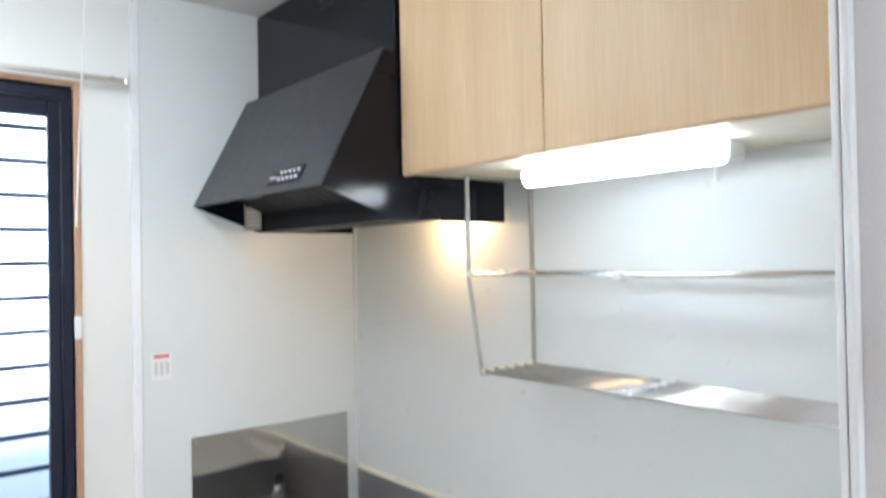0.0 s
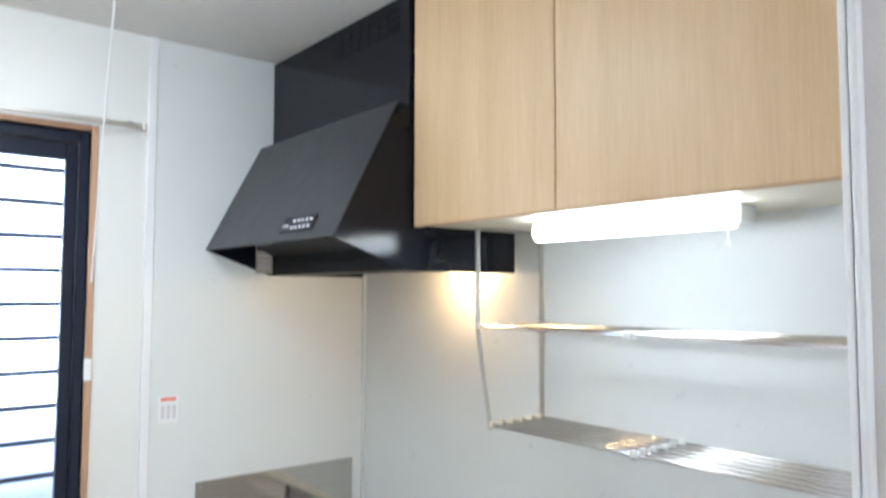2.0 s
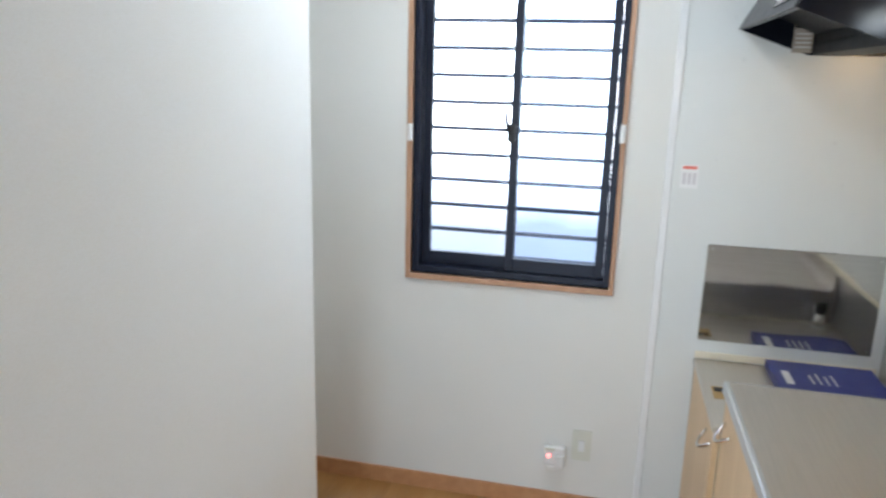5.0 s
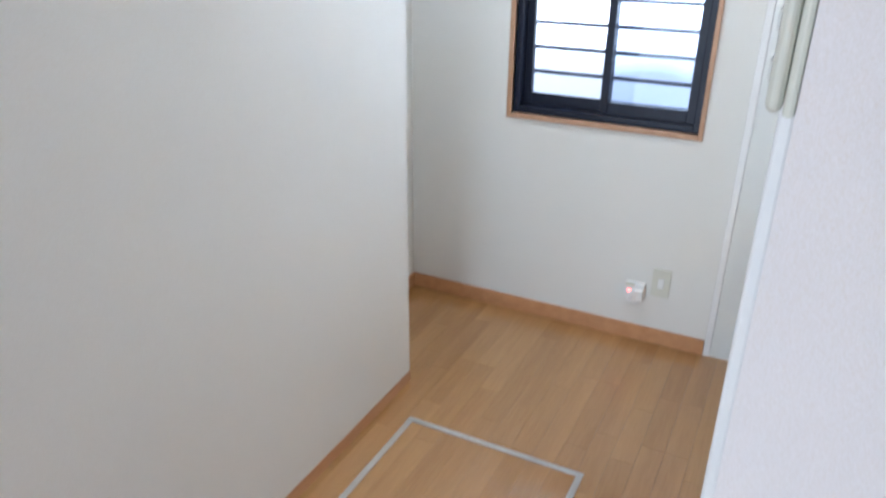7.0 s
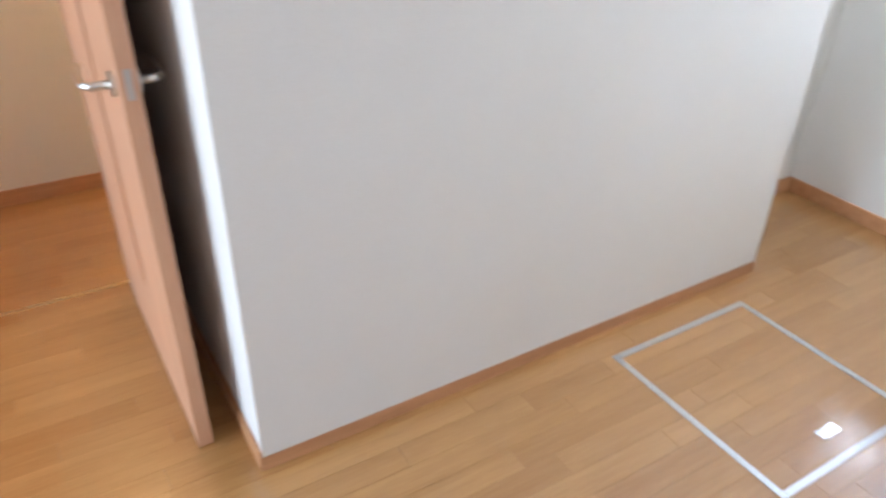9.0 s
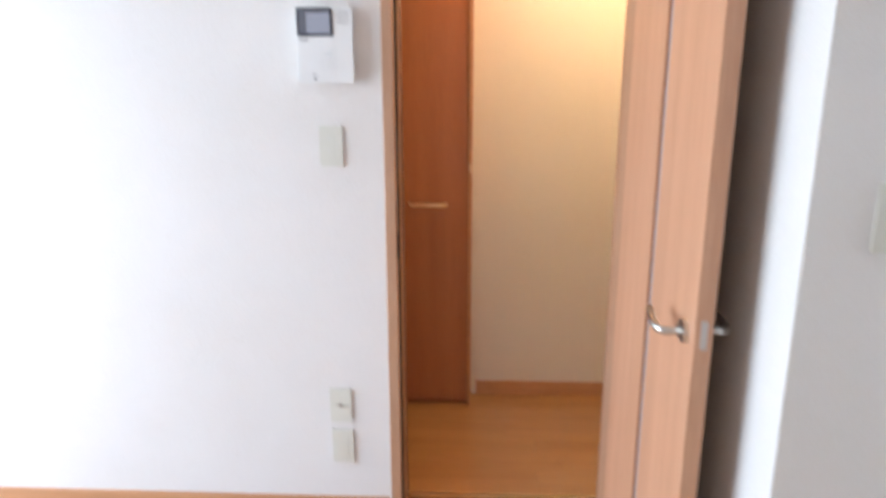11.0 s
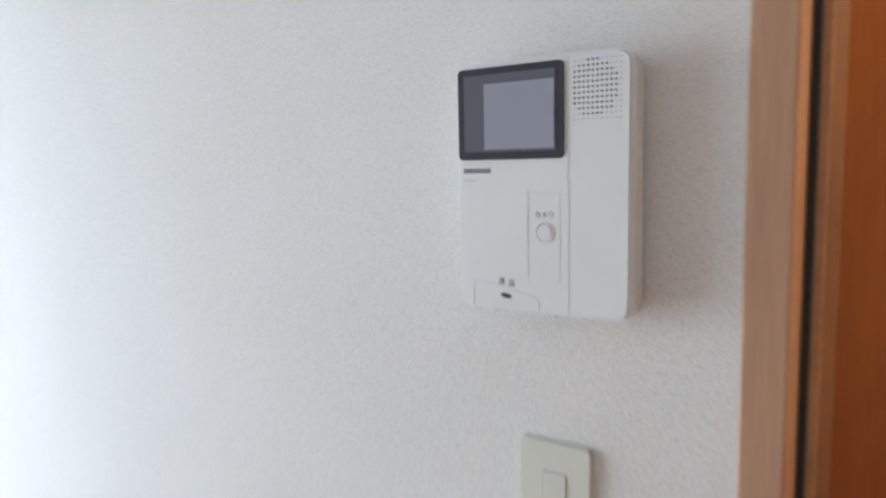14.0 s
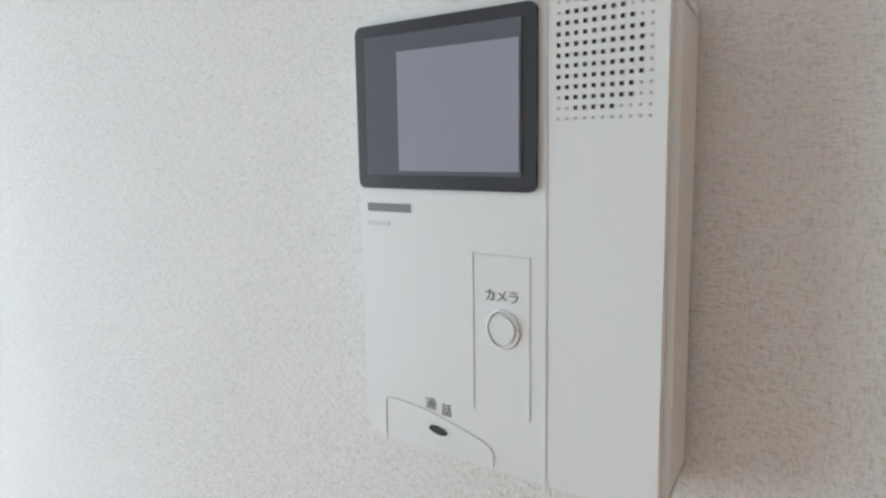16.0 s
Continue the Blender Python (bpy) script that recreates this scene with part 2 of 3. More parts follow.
def rounded(w, h, r, n=5):
    pts = []
    for cx, cy, a0 in ((w / 2 - r, h / 2 - r, 0), (-w / 2 + r, h / 2 - r, 90), (-w / 2 + r, -h / 2 + r, 180), (w / 2 - r, -h / 2 + r, 270)):
        for k in range(n + 1):
            a = radians(a0 + 90 * k / n)
            pts.append((cx + r * math.cos(a), cy + r * math.sin(a)))
    return pts


def mesh_ob(name, bm, material, is_smooth=False):
    me = bpy.data.meshes.new(name)
    if is_smooth:
        for f in bm.faces:
            f.smooth = True
    bm.to_mesh(me)
    bm.free()
    me.materials.append(material)
    return new(name, me)


def part(name, bm, material, parent, label="", is_smooth=False):
    ob = mesh_ob(name, bm, material, is_smooth)
    ob.parent = parent
    ob.matrix_parent_inverse = parent.matrix_world.inverted()
    if label:
        tagged(ob, label)
    return ob


def thing(name, at, label, category, group="", kind=""):
    ob = new(name)
    ob.empty_display_size = 0.05
    ob.matrix_world = Matrix.Translation(at)
    return tagged(ob, label, category, group, kind)


def wall(name, blocks, material, label):
    own = bmesh.new()
    for b in blocks:
        box_bm(*b, bm=own)
    return tagged(mesh_ob(name, own, material), label, "wall", kind="structure")


# ---- structure ----
H = 2.365
X_PART, Y_PN, Y_PS = -1.694, -0.700, -2.552
X_IN = -2.605
wx0, wx1, wz0, wz1 = -1.612, -0.894, 0.878, 2.066
wall("wall_north", [(-2.19, wx0, 0, 0.14, 0, H), (wx1, 0.12, 0, 0.14, 0, H), (wx0, wx1, 0, 0.14, 0, wz0), (wx0, wx1, 0, 0.14, wz1, H)], PAPER, "cream woven wallpaper wall with a window")
wall("wall_alcove", [(-2.19, -2.064, Y_PN, 0, 0, H)], PAPER, "cream wallpaper side wall of the fridge alcove")
wall("wall_partition", [(X_IN - 0.115, X_PART, Y_PS, Y_PN, 0, H)], PAPER, "cream woven wallpaper partition beside the kitchen")
wall("wall_east", [(0, 0.12, -1.929, 0, 0, H)], PANEL_W, "glossy off-white kitchen panel wall")
wall("wall_stub", [(-0.585, 0.0, -2.03, -1.829, 0, H), (0.0, 1.3, -2.03, -1.929, 0, H)], PAPER_W, "pinkish white woven wallpaper stub wall")
wall("wall_intercom", [(X_IN - 0.115, X_IN, -6.1, -3.391, 0, H), (X_IN - 0.115, X_IN, -3.391, Y_PS, 2.04, H), (X_IN - 0.115, X_IN, -2.655, Y_PS, 0, 2.04)], PAPER_I, "white woven wallpaper wall with a doorway")
wall("wall_south", [(X_IN - 0.115, -2.45, -6.22, -6.1, 0, H), (-0.55, 1.3, -6.22, -6.1, 0, H), (-2.45, -0.55, -6.22, -6.1, 2.05, H), (-2.45, -0.55, -6.22, -6.1, 0, 0.15)], PAPER_W, "plain white wall with a wide window opening")
wall("wall_living_east", [(1.3, 1.42, -6.22, -1.829, 0, H)], PAPER_W, "plain white living room wall")
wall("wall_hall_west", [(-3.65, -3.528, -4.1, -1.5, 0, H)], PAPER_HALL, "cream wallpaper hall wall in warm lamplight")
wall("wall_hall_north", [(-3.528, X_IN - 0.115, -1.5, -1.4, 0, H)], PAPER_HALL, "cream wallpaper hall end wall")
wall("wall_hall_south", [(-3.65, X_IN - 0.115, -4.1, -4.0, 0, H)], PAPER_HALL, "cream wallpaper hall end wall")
tagged(mesh_ob("ceiling", box_bm(-3.65, 1.42, -6.22, 0.14, H, H + 0.1), CEIL), "white papered ceiling", "ceiling", kind="structure")

# kitchen panel lining on the north wall, with its white edge strip
tagged(mesh_ob("wall_lining", box_bm(-0.722, -0.004, -0.004, -0.0002, 0, H), PANEL_W), "smooth bluish white kitchen wall panel", "wall panel", kind="structure")
tagged(mesh_ob("trim", box_bm(-0.746, -0.722, -0.010, -0.0002, 0, H, 0.002), WHITE_TRIM), "white plastic strip at the edge of the wall panel", "trim", kind="structure")
tagged(mesh_ob("trim", box_bm(-0.012, -0.0005, -0.016, -0.005, 0.885, 1.745, 0.002), PANEL_W), "white corner strip between the kitchen panels", "trim", kind="structure")
tagged(mesh_ob("trim", box_bm(-0.602, -0.560, -1.8285, -1.8205, 0, H, 0.002), WHITE_TRIM), "white edging on the stub wall", "trim", kind="structure")
tagged(mesh_ob("trim", box_bm(-0.602, -0.5852, -1.840, -1.829, 0, H, 0.004), WHITE_TRIM), "white edging strip standing proud of the stub wall", "trim", kind="structure")


def skirting(x0, x1, y0, y1, top=0.066):
    tagged(mesh_ob("baseboard", box_bm(x0, x1, y0, y1, 0.0, top, 0.002, 1), BASEWOOD), "orange-brown wooden baseboard", "baseboard", kind="structure")


skirting(-2.053, -0.748, -0.011, -0.0005)
skirting(-2.0635, -2.053, Y_PN + 0.0, -0.0005)
skirting(-2.053, X_PART + 0.003, Y_PN + 0.0005, Y_PN + 0.003, 0.045)
skirting(X_PART + 0.0005, X_PART + 0.003, Y_PS - 0.003, Y_PN, 0.045)
skirting(X_IN + 0.03, X_PART, Y_PS - 0.009, Y_PS - 0.0005)
skirting(X_IN + 0.0005, X_IN + 0.011, -6.09, -3.396)
skirting(-0.594, -0.5852, -2.03, -1.859)
skirting(-0.594, 1.29, -2.039, -2.0305)
skirting(-3.5275, -3.517, -3.11, -1.51)

# ---- kitchen window ----
win = thing("window_1", (-1.253, 0, wz0), "black aluminium sliding window in a tan wooden casing", "window", kind="structure")
for b in ((-1.631, wx0, -0.012, 0.03, 0.857, 2.081), (wx1, -0.878, -0.012, 0.03, 0.857, 2.081), (wx0, wx1, -0.012, 0.03, 0.857, wz0), (wx0, wx1, -0.012, 0.03, wz1, 2.081)):
    part("casing", box_bm(*b, 0.002, 1), CASEWOOD, win, "tan wooden casing")
for b in ((wx0, -1.588, 0.012, 0.10, wz0, wz1), (-0.918, wx1, 0.012, 0.10, wz0, wz1), (-1.588, -0.918, 0.012, 0.10, wz0, 0.903), (-1.588, -0.918, 0.012, 0.10, 2.035, wz1)):
    part("window_frame", box_bm(*b, 0.002, 1), NAVY, win)


def sash(x0, x1, y, glass, label):
    s = part("sash", box_bm(x0, x0 + 0.030, y, y + 0.026, 0.904, 2.034, 0.002, 1), NAVY, win, label)
    part("stile", box_bm(x1 - 0.030, x1, y, y + 0.026, 0.904, 2.034, 0.002, 1), NAVY, s)
    part("rail", box_bm(x0 + 0.030, x1 - 0.030, y + 0.001, y + 0.025, 0.904, 0.950, 0.002, 1), NAVY, s)
    part("rail", box_bm(x0 + 0.030, x1 - 0.030, y + 0.001, y + 0.025, 1.985, 2.034, 0.002, 1), NAVY, s)
    pane = part("pane", box_bm(x0 + 0.028, x1 - 0.028, y + 0.011, y + 0.015, 0.948, 1.987), glass, s)
    pane.visible_shadow = False


sash(-1.587, -1.240, 0.062, GLASS, "outer sliding sash with clear glass")
sash(-1.270, -0.919, 0.032, GLASS_B, "inner sliding sash with dimmer glass")
lock = part("crescent_lock", box_bm(-1.278, -1.248, 0.010, 0.032, 1.368, 1.432, 0.006), RUBBER, win, "black crescent lock")
part("lever", tube_bm([(-1.266, 0.010, 1.40), (-1.276, 0.002, 1.425), (-1.281, -0.003, 1.45), (-1.279, -0.004, 1.472)], 0.008), RUBBER, lock)
part("label", box_bm(-1.33, -1.285, 0.0605, 0.0618, 2.005, 2.018), WHITEPL, win, "small white label")
for lx, lz in ((-0.890, 1.417), (-1.617, 1.392)):
    part("latch", box_bm(lx - 0.009, lx + 0.009, -0.026, -0.012, lz - 0.03, lz + 0.03, 0.004), WHITEPL, win, "white plastic latch")

louvre = thing("louvre_screen", (-1.253, 0.16, 0.85), "grey louvre screen with thin horizontal bars outside the window", "window screen")
for k in range(13):
    z = 0.925 + k * 0.0955
    part("slat", prism_bm([(0.151, z + 0.003), (0.155, z + 0.006), (0.168, z + 0.005), (0.171, z + 0.001), (0.168, z - 0.010), (0.155, z - 0.010)], "x", -1.66, -0.84), BARM, louvre)
for px in (-1.665, -0.845):
    part("post", box_bm(px - 0.012, px + 0.012, 0.145, 0.18, 0.84, 2.12, 0.002, 1), BARM, louvre)
tagged(mesh_ob("backdrop", box_bm(-2.6, 0.1, 0.60, 0.62, -0.2, 2.9), OUT_M), "overexposed white daylight outside the kitchen window", "backdrop", kind="structure")

rail_t = thing("curtain_rail", (-1.25, -0.03, 2.10), "thin silver curtain rail above the kitchen window", "curtain rail")
part("rail", box_bm(-1.735, -0.770, -0.046, -0.034, 2.083, 2.097, 0.003), SATIN, rail_t)
for rx in (-1.70, -1.25, -0.80):
    part("bracket", box_bm(rx - 0.008, rx + 0.008, -0.036, -0.0005, 2.093, 2.104, 0.002, 1), SATIN, rail_t)
part("end_cap", box_bm(-0.771, -0.760, -0.048, -0.032, 2.080, 2.100, 0.003), SATIN, rail_t)

# ---- range hood ----
hood = thing("range_hood", (-0.3, -0.37, 1.68), "black enamel range hood with a sloping charcoal canopy", "range hood")
part("duct_cover", box_bm(-0.357, -0.002, -0.745, -0.006, 1.80, H - 0.003, 0.003, 1), BLACK, hood, "glossy black upper box")
SIDE = [(-0.564, 1.751), (-0.556, 1.746), (-0.363, 1.6775), (-0.004, 1.6775), (-0.004, 1.799), (-0.352, 1.799), (-0.352, 2.079), (-0.392, 2.079)]
for a_, b_ in ((-0.750, -0.745), (-0.012, -0.008)):
    part("side_plate", prism_bm(SIDE, "y", a_, b_, 0.0015), BLACK, hood, "glossy black flared side plate")
part("canopy_top", prism_bm([(-0.392, 2.075), (-0.352, 2.075), (-0.352, 2.079), (-0.392, 2.079)], "y", -0.7448, -0.0122), BLACK, hood)
part("front_lip", box_bm(-0.564, -0.548, -0.7448, -0.0122, 1.7495, 1.7535, 0.001, 1), BLACK, hood)
part("front_panel", prism_bm([(-0.566, 1.750), (-0.393, 2.081), (-0.3965, 2.083), (-0.5705, 1.752)], "y", -0.752, -0.006, 0.001), GREYBLACK, hood, "satin charcoal sloping front panel")
part("body", box_bm(-0.350, -0.006, -0.7445, -0.0125, 1.712, 1.799, 0.002, 1), DARKIN, hood, "dark inner body")
# added block: keeps bulb light out of the canopy and fills the underside black
part("light_block", box_bm(-0.352, -0.215, -0.7445, -0.0165, 1.680, 1.7118, 0.001, 1), DARKIN, hood, "dark block added under the body to keep bulb light off the canopy")
part("filter", prism_bm([(-0.520, 1.822), (-0.352, 1.742), (-0.352, 1.738), (-0.520, 1.818)], "y", -0.7445, -0.0125), DARKIN, hood, "dark slotted grease filter")
for k in range(16):
    yy = -0.70 + k * 0.042
    part("slot", prism_bm([(-0.515, 1.8165), (-0.36, 1.7425), (-0.36, 1.7405), (-0.515, 1.8145)], "y", yy, yy + 0.016), RUBBER, hood)
ctl = part("control_panel", prism_bm([(-0.561, 1.772), (-0.541, 1.810), (-0.5435, 1.8115), (-0.5635, 1.7735)], "y", -0.640, -0.475, 0.0005), BLACK, hood, "button panel with pale markings")
for k in range(5):
    y0 = -0.625 + k * 0.021
    for z in (1.783, 1.800):
        off = (z - 1.772) * 0.526
        part("button", box_bm(-0.5665 + off, -0.5605 + off, y0, y0 + 0.011, z - 0.003, z + 0.003), PRINT, ctl)
part("marking", box_bm(-0.5576, -0.5535, -0.515, -0.485, 1.787, 1.791), PRINT, ctl)
lab = part("label", box_bm(-0.412, -0.355, -0.0160, -0.0130, 1.684, 1.776, 0.001, 1), LABELM, hood, "worn paper label hanging under the canopy")
part("label_heading", box_bm(-0.409, -0.358, -0.0172, -0.0162, 1.756, 1.772), DARKIN, lab)
for k in range(4):
    part("label_line", box_bm(-0.405, -0.362, -0.0171, -0.0162, 1.738 - k * 0.013, 1.742 - k * 0.013), PAGES, lab)
part("bulb", tube_bm([(-0.085, -0.56, 1.7115), (-0.085, -0.56, 1.704)], 0.018, 14), BULB_M, hood, "lit warm bulb")
for r in range(4):
    for k in range(7):
        part("vent_slot", box_bm(-0.3585, -0.3568, -0.70 + k * 0.045, -0.668 + k * 0.045, 2.275 + r * 0.017, 2.281 + r * 0.017), DARKIN, hood)

# ---- wall cabinets ----
cab_g = "wall cabinets above the sink"
for y0, y1, label in ((-1.208, -0.757, "light maple laminate wall cabinet next to the hood"), (-1.827, -1.208, "wide light maple laminate wall cabinet over the tube lamp")):
    c = thing("wall_cabinet", (-0.17, (y0 + y1) / 2, 1.783), label, "cabinet", cab_g)
    part("body", box_bm(-0.332, -0.004, y0 + 0.001, y1 - 0.001, 1.785, H - 0.003, 0.001, 1), CREAMCAP, c, "cream laminate body")
    part("door", box_bm(-0.352, -0.334, y0 + 0.0012, y1 - 0.0012, 1.783, H - 0.012, 0.0015, 1), CABWOOD, c, "maple grain door")
    part("bottom_edge", box_bm(-0.349, -0.336, y0 + 0.002, y1 - 0.002, 1.7805, 1.783), CABEDGE, c)

tl = thing("tube_lamp", (-0.26, -1.27, 1.783), "lit white fluorescent tube lamp under the wall cabinet", "lamp")
part("base", box_bm(-0.190, -0.130, -1.49, -1.05, 1.750, 1.7825, 0.004), WHITEPL, tl)
part("diffuser", tube_bm([(-0.215, -1.038, 1.7595), (-0.215, -1.490, 1.7595)], 0.0225, 20), TUBE_M, tl, "glowing white tube diffuser", True)
sw = part("pull_switch", tube_bm([(-0.222, -1.483, 1.740), (-0.222, -1.483, 1.716)], 0.003), WHITEPL, tl)
part("knob", tube_bm([(-0.222, -1.483, 1.716), (-0.222, -1.483, 1.707)], 0.005), WHITEPL, sw)

# ---- hanging dish rack ----
rack = thing("dish_rack", (-0.12, -1.34, 1.31), "chrome two-tier dish rack hanging under the wall cabinets", "rack")


def strip_bm(p, q, w=0.012, th=0.004):
    own = bmesh.new()
    p, q = Vector(p), Vector(q)
    for s in (p, q):
        for dx, dy in ((-1, -1), (1, -1), (1, 1), (-1, 1)):
            own.verts.new((s.x + dx * w / 2, s.y + dy * th / 2, s.z))
    own.verts.ensure_lookup_table()
    v = own.verts
    for f in ((3, 2, 1, 0), (4, 5, 6, 7), (0, 1, 5, 4), (1, 2, 6, 5), (2, 3, 7, 6), (3, 0, 4, 7)):
        own.faces.new([v[i] for i in f])
    return own


for yy in (-0.853, -1.822):
    up_ = part("upright", strip_bm((-0.232, yy, 1.780), (-0.232, yy, 1.535)), SATIN, rack, "flat steel upright")
    part("slanted_bar", strip_bm((-0.232, yy, 1.535), (-0.192, yy, 1.300)), SATIN, up_)
    part("foot", box_bm(-0.196, -0.010, yy - 0.002, yy + 0.002, 1.300, 1.304), SATIN, up_)
    part("back_upright", strip_bm((-0.012, yy, 1.780), (-0.012, yy, 1.310), 0.014), SATIN, rack, "flat steel upright")
    part("top_bar", box_bm(-0.232, -0.012, yy - 0.002, yy + 0.002, 1.776, 1.780), SATIN, up_)
for k in range(6):
    x = -0.190 + k * 0.0335
    rod = part("rod", tube_bm([(x, -0.856, 1.311), (x, -1.824, 1.311)], 0.0045, 10), CHROME, rack, is_smooth=True)
    part("cap", box_bm(x - 0.007, x + 0.007, -0.864, -0.846, 1.305, 1.319, 0.002, 1), CREAMCAP, rod, "cream plastic cap")
    part("clip", box_bm(x - 0.007, x + 0.007, -1.272, -1.254, 1.305, 1.319, 0.002, 1), WHITEPL, rod, "white plastic clip")
for k in range(5):
    x = -0.230 + k * 0.050
    rod = part("rod", tube_bm([(x, -0.856, 1.546), (x, -1.824, 1.546)], 0.0045, 10), CHROME, rack, is_smooth=True)
    part("cap", box_bm(x - 0.007, x + 0.007, -0.864, -0.846, 1.540, 1.554, 0.002, 1), CREAMCAP, rod, "cream plastic cap")
part("clip", box_bm(-0.238, -0.222, -1.295, -1.272, 1.535, 1.553, 0.002, 1), WHITEPL, rack, "white plastic clip")
part("cross_bar", box_bm(-0.200, -0.010, -1.267, -1.259, 1.3015, 1.3055), SATIN, rack)

# ---- base units ----
def arc_handle(parent, x, y, z, flip):
    pts = [(x - 0.028 * math.sin(math.pi * k / 10), y + flip * 0.045 * (k / 10 - 0.5) * 2, z - 0.03 * math.sin(math.pi * k / 10)) for k in range(11)]
    part("handle", tube_bm(pts, 0.005, 8), CHROME, parent, "chrome arc handle", True)


stv = thing("stove_unit", (-0.29, -0.27, 0), "low stainless-topped stove cabinet with tan doors", "cabinet", "kitchen base units")
part("body", box_bm(-0.566, -0.004, -0.532, -0.010, 0.08, 0.645, 0.001, 1), CREAMCAP, stv)
part("plinth", box_bm(-0.52, -0.004, -0.532, -0.010, 0.0, 0.08), RUBBER, stv)
d = part("door", box_bm(-0.585, -0.567, -0.530, -0.012, 0.085, 0.640, 0.0015, 1), CABWOOD, stv, "tan laminate door")
arc_handle(d, -0.586, -0.46, 0.60, 1)
top = part("top", box_bm(-0.590, -0.004, -0.534, -0.0105, 0.646, 0.664, 0.004), STEEL, stv, "stainless steel top")
cut = part("board", box_bm(-0.562, -0.505, -0.335, -0.245, 0.6642, 0.6660), YELLOW, top, "tan board in a cut-out")
part("slot", box_bm(-0.556, -0.512, -0.285, -0.255, 0.6662, 0.6672), HOLE, cut)

sink = thing("sink_unit", (-0.29, -1.18, 0), "stainless steel sink cabinet with tan laminate doors", "cabinet", "kitchen base units")
part("body", box_bm(-0.546, -0.004, -1.826, -0.536, 0.08, 0.775, 0.001, 1), CREAMCAP, sink)
part("plinth", box_bm(-0.50, -0.004, -1.826, -0.536, 0.0, 0.08), RUBBER, sink)
for y0, y1, hy in ((-0.965, -0.538, -0.62), (-1.395, -0.967, -1.33), (-1.824, -1.397, -1.46)):
    d = part("door", box_bm(-0.566, -0.548, y0 + 0.0012, y1 - 0.0012, 0.085, 0.768, 0.0015, 1), CABWOOD, sink, "tan laminate door")
    arc_handle(d, -0.567, hy, 0.70, 1)
wt = part("worktop", box_bm(-0.566, -0.004, -1.826, -0.5365, 0.776, 0.803, 0.001, 1), STEEL, sink, "stainless steel worktop")
part("front_lip", box_bm(-0.577, -0.562, -1.826, -0.5362, 0.772, 0.8075, 0.004), ALU, wt, "bright rolled front edge")
part("side_lip", box_bm(-0.5615, -0.004, -0.5375, -0.5345, 0.667, 0.8055, 0.001), STEEL_B, wt, "stainless side sheet facing the stove bay")
part("upstand", prism_bm([(-0.0185, 0.8035), (-0.060, 0.8035), (-0.046, 0.807), (-0.036, 0.815), (-0.030, 0.828), (-0.0275, 0.846), (-0.0265, 0.864), (-0.0185, 0.864)], "y", -1.826, -0.5365), STEEL, sink, "coved stainless upstand")

sp = thing("splash_strip", (-0.01, -0.9, 0.665), "stainless splash strip with a cream cap along the wall", "splashback")
part("sheet", box_bm(-0.0175, -0.0005, -1.826, -0.024, 0.667, 0.868, 0.001, 1), STEEL_B, sp, "brushed stainless sheet")
part("cap", box_bm(-0.021, -0.0005, -1.826, -0.024, 0.8685, 0.881, 0.002, 1), CREAMCAP, sp, "cream plastic cap strip")

mp_ = thing("splashback", (-0.315, -0.006, 0.73), "reflective stainless steel splash panel behind the stove bay", "splashback")
part("sheet", box_bm(-0.585, -0.046, -0.0075, -0.0045, 0.732, 1.067, 0.001, 1), STEEL_M, mp_)
for sx, sz in ((-0.570, 0.747), (-0.061, 0.747), (-0.570, 1.052), (-0.061, 1.052)):
    part("screw", tube_bm([(sx, -0.0072, sz), (sx, -0.0092, sz)], 0.004, 10), CHROME, mp_)
tagged(mesh_ob("trim", box_bm(-0.588, -0.024, -0.012, -0.0045, 0.665, 0.690, 0.002), CREAMCAP), "cream sealing strip behind the stove top", "trim", kind="structure")

# ---- small kitchen things ----
book = thing("manual_binder", (-0.2, -0.14, 0.664), "dark blue instruction binder lying on the stove top", "book")
part("cover", box_bm(-0.362, -0.045, -0.266, -0.030, 0.6905, 0.694, 0.001, 1), BLUE, book, "blue cover with white title block")
part("back_cover", box_bm(-0.362, -0.045, -0.266, -0.030, 0.6645, 0.668, 0.001, 1), BLUE, book)
part("spine", box_bm(-0.366, -0.362, -0.266, -0.030, 0.6645, 0.694, 0.001, 1), BLUE, book)
part("pages", box_bm(-0.358, -0.050, -0.262, -0.034, 0.668, 0.6905), BLUE, book)
part("title", box_bm(-0.338, -0.315, -0.225, -0.120, 0.6940, 0.6946), WHITE, book, "white title block")
for k in range(4):
    part("text_line", box_bm(-0.26 + k * 0.022, -0.253 + k * 0.022, -0.205, -0.135 + 0.015 * (k % 2), 0.6940, 0.6945), PRINT, book)

cock = thing("gas_tap", (-0.08, -0.47, 0.664), "chrome gas tap with a black knob on the stove top", "gas tap")
part("body", tube_bm([(-0.08, -0.47, 0.664), (-0.08, -0.47, 0.7255)], 0.017, 16), CHROME, cock, is_smooth=True)
part("collar", tube_bm([(-0.08, -0.47, 0.664), (-0.08, -0.47, 0.668)], 0.026, 16), WHITEPL, cock)
part("outlet", tube_bm([(-0.08, -0.47, 0.690), (-0.115, -0.47, 0.690)], 0.008, 12), CHROME, cock)
part("knob", box_bm(-0.098, -0.062, -0.482, -0.458, 0.7255, 0.768, 0.006), RUBBER, cock, "black knob")

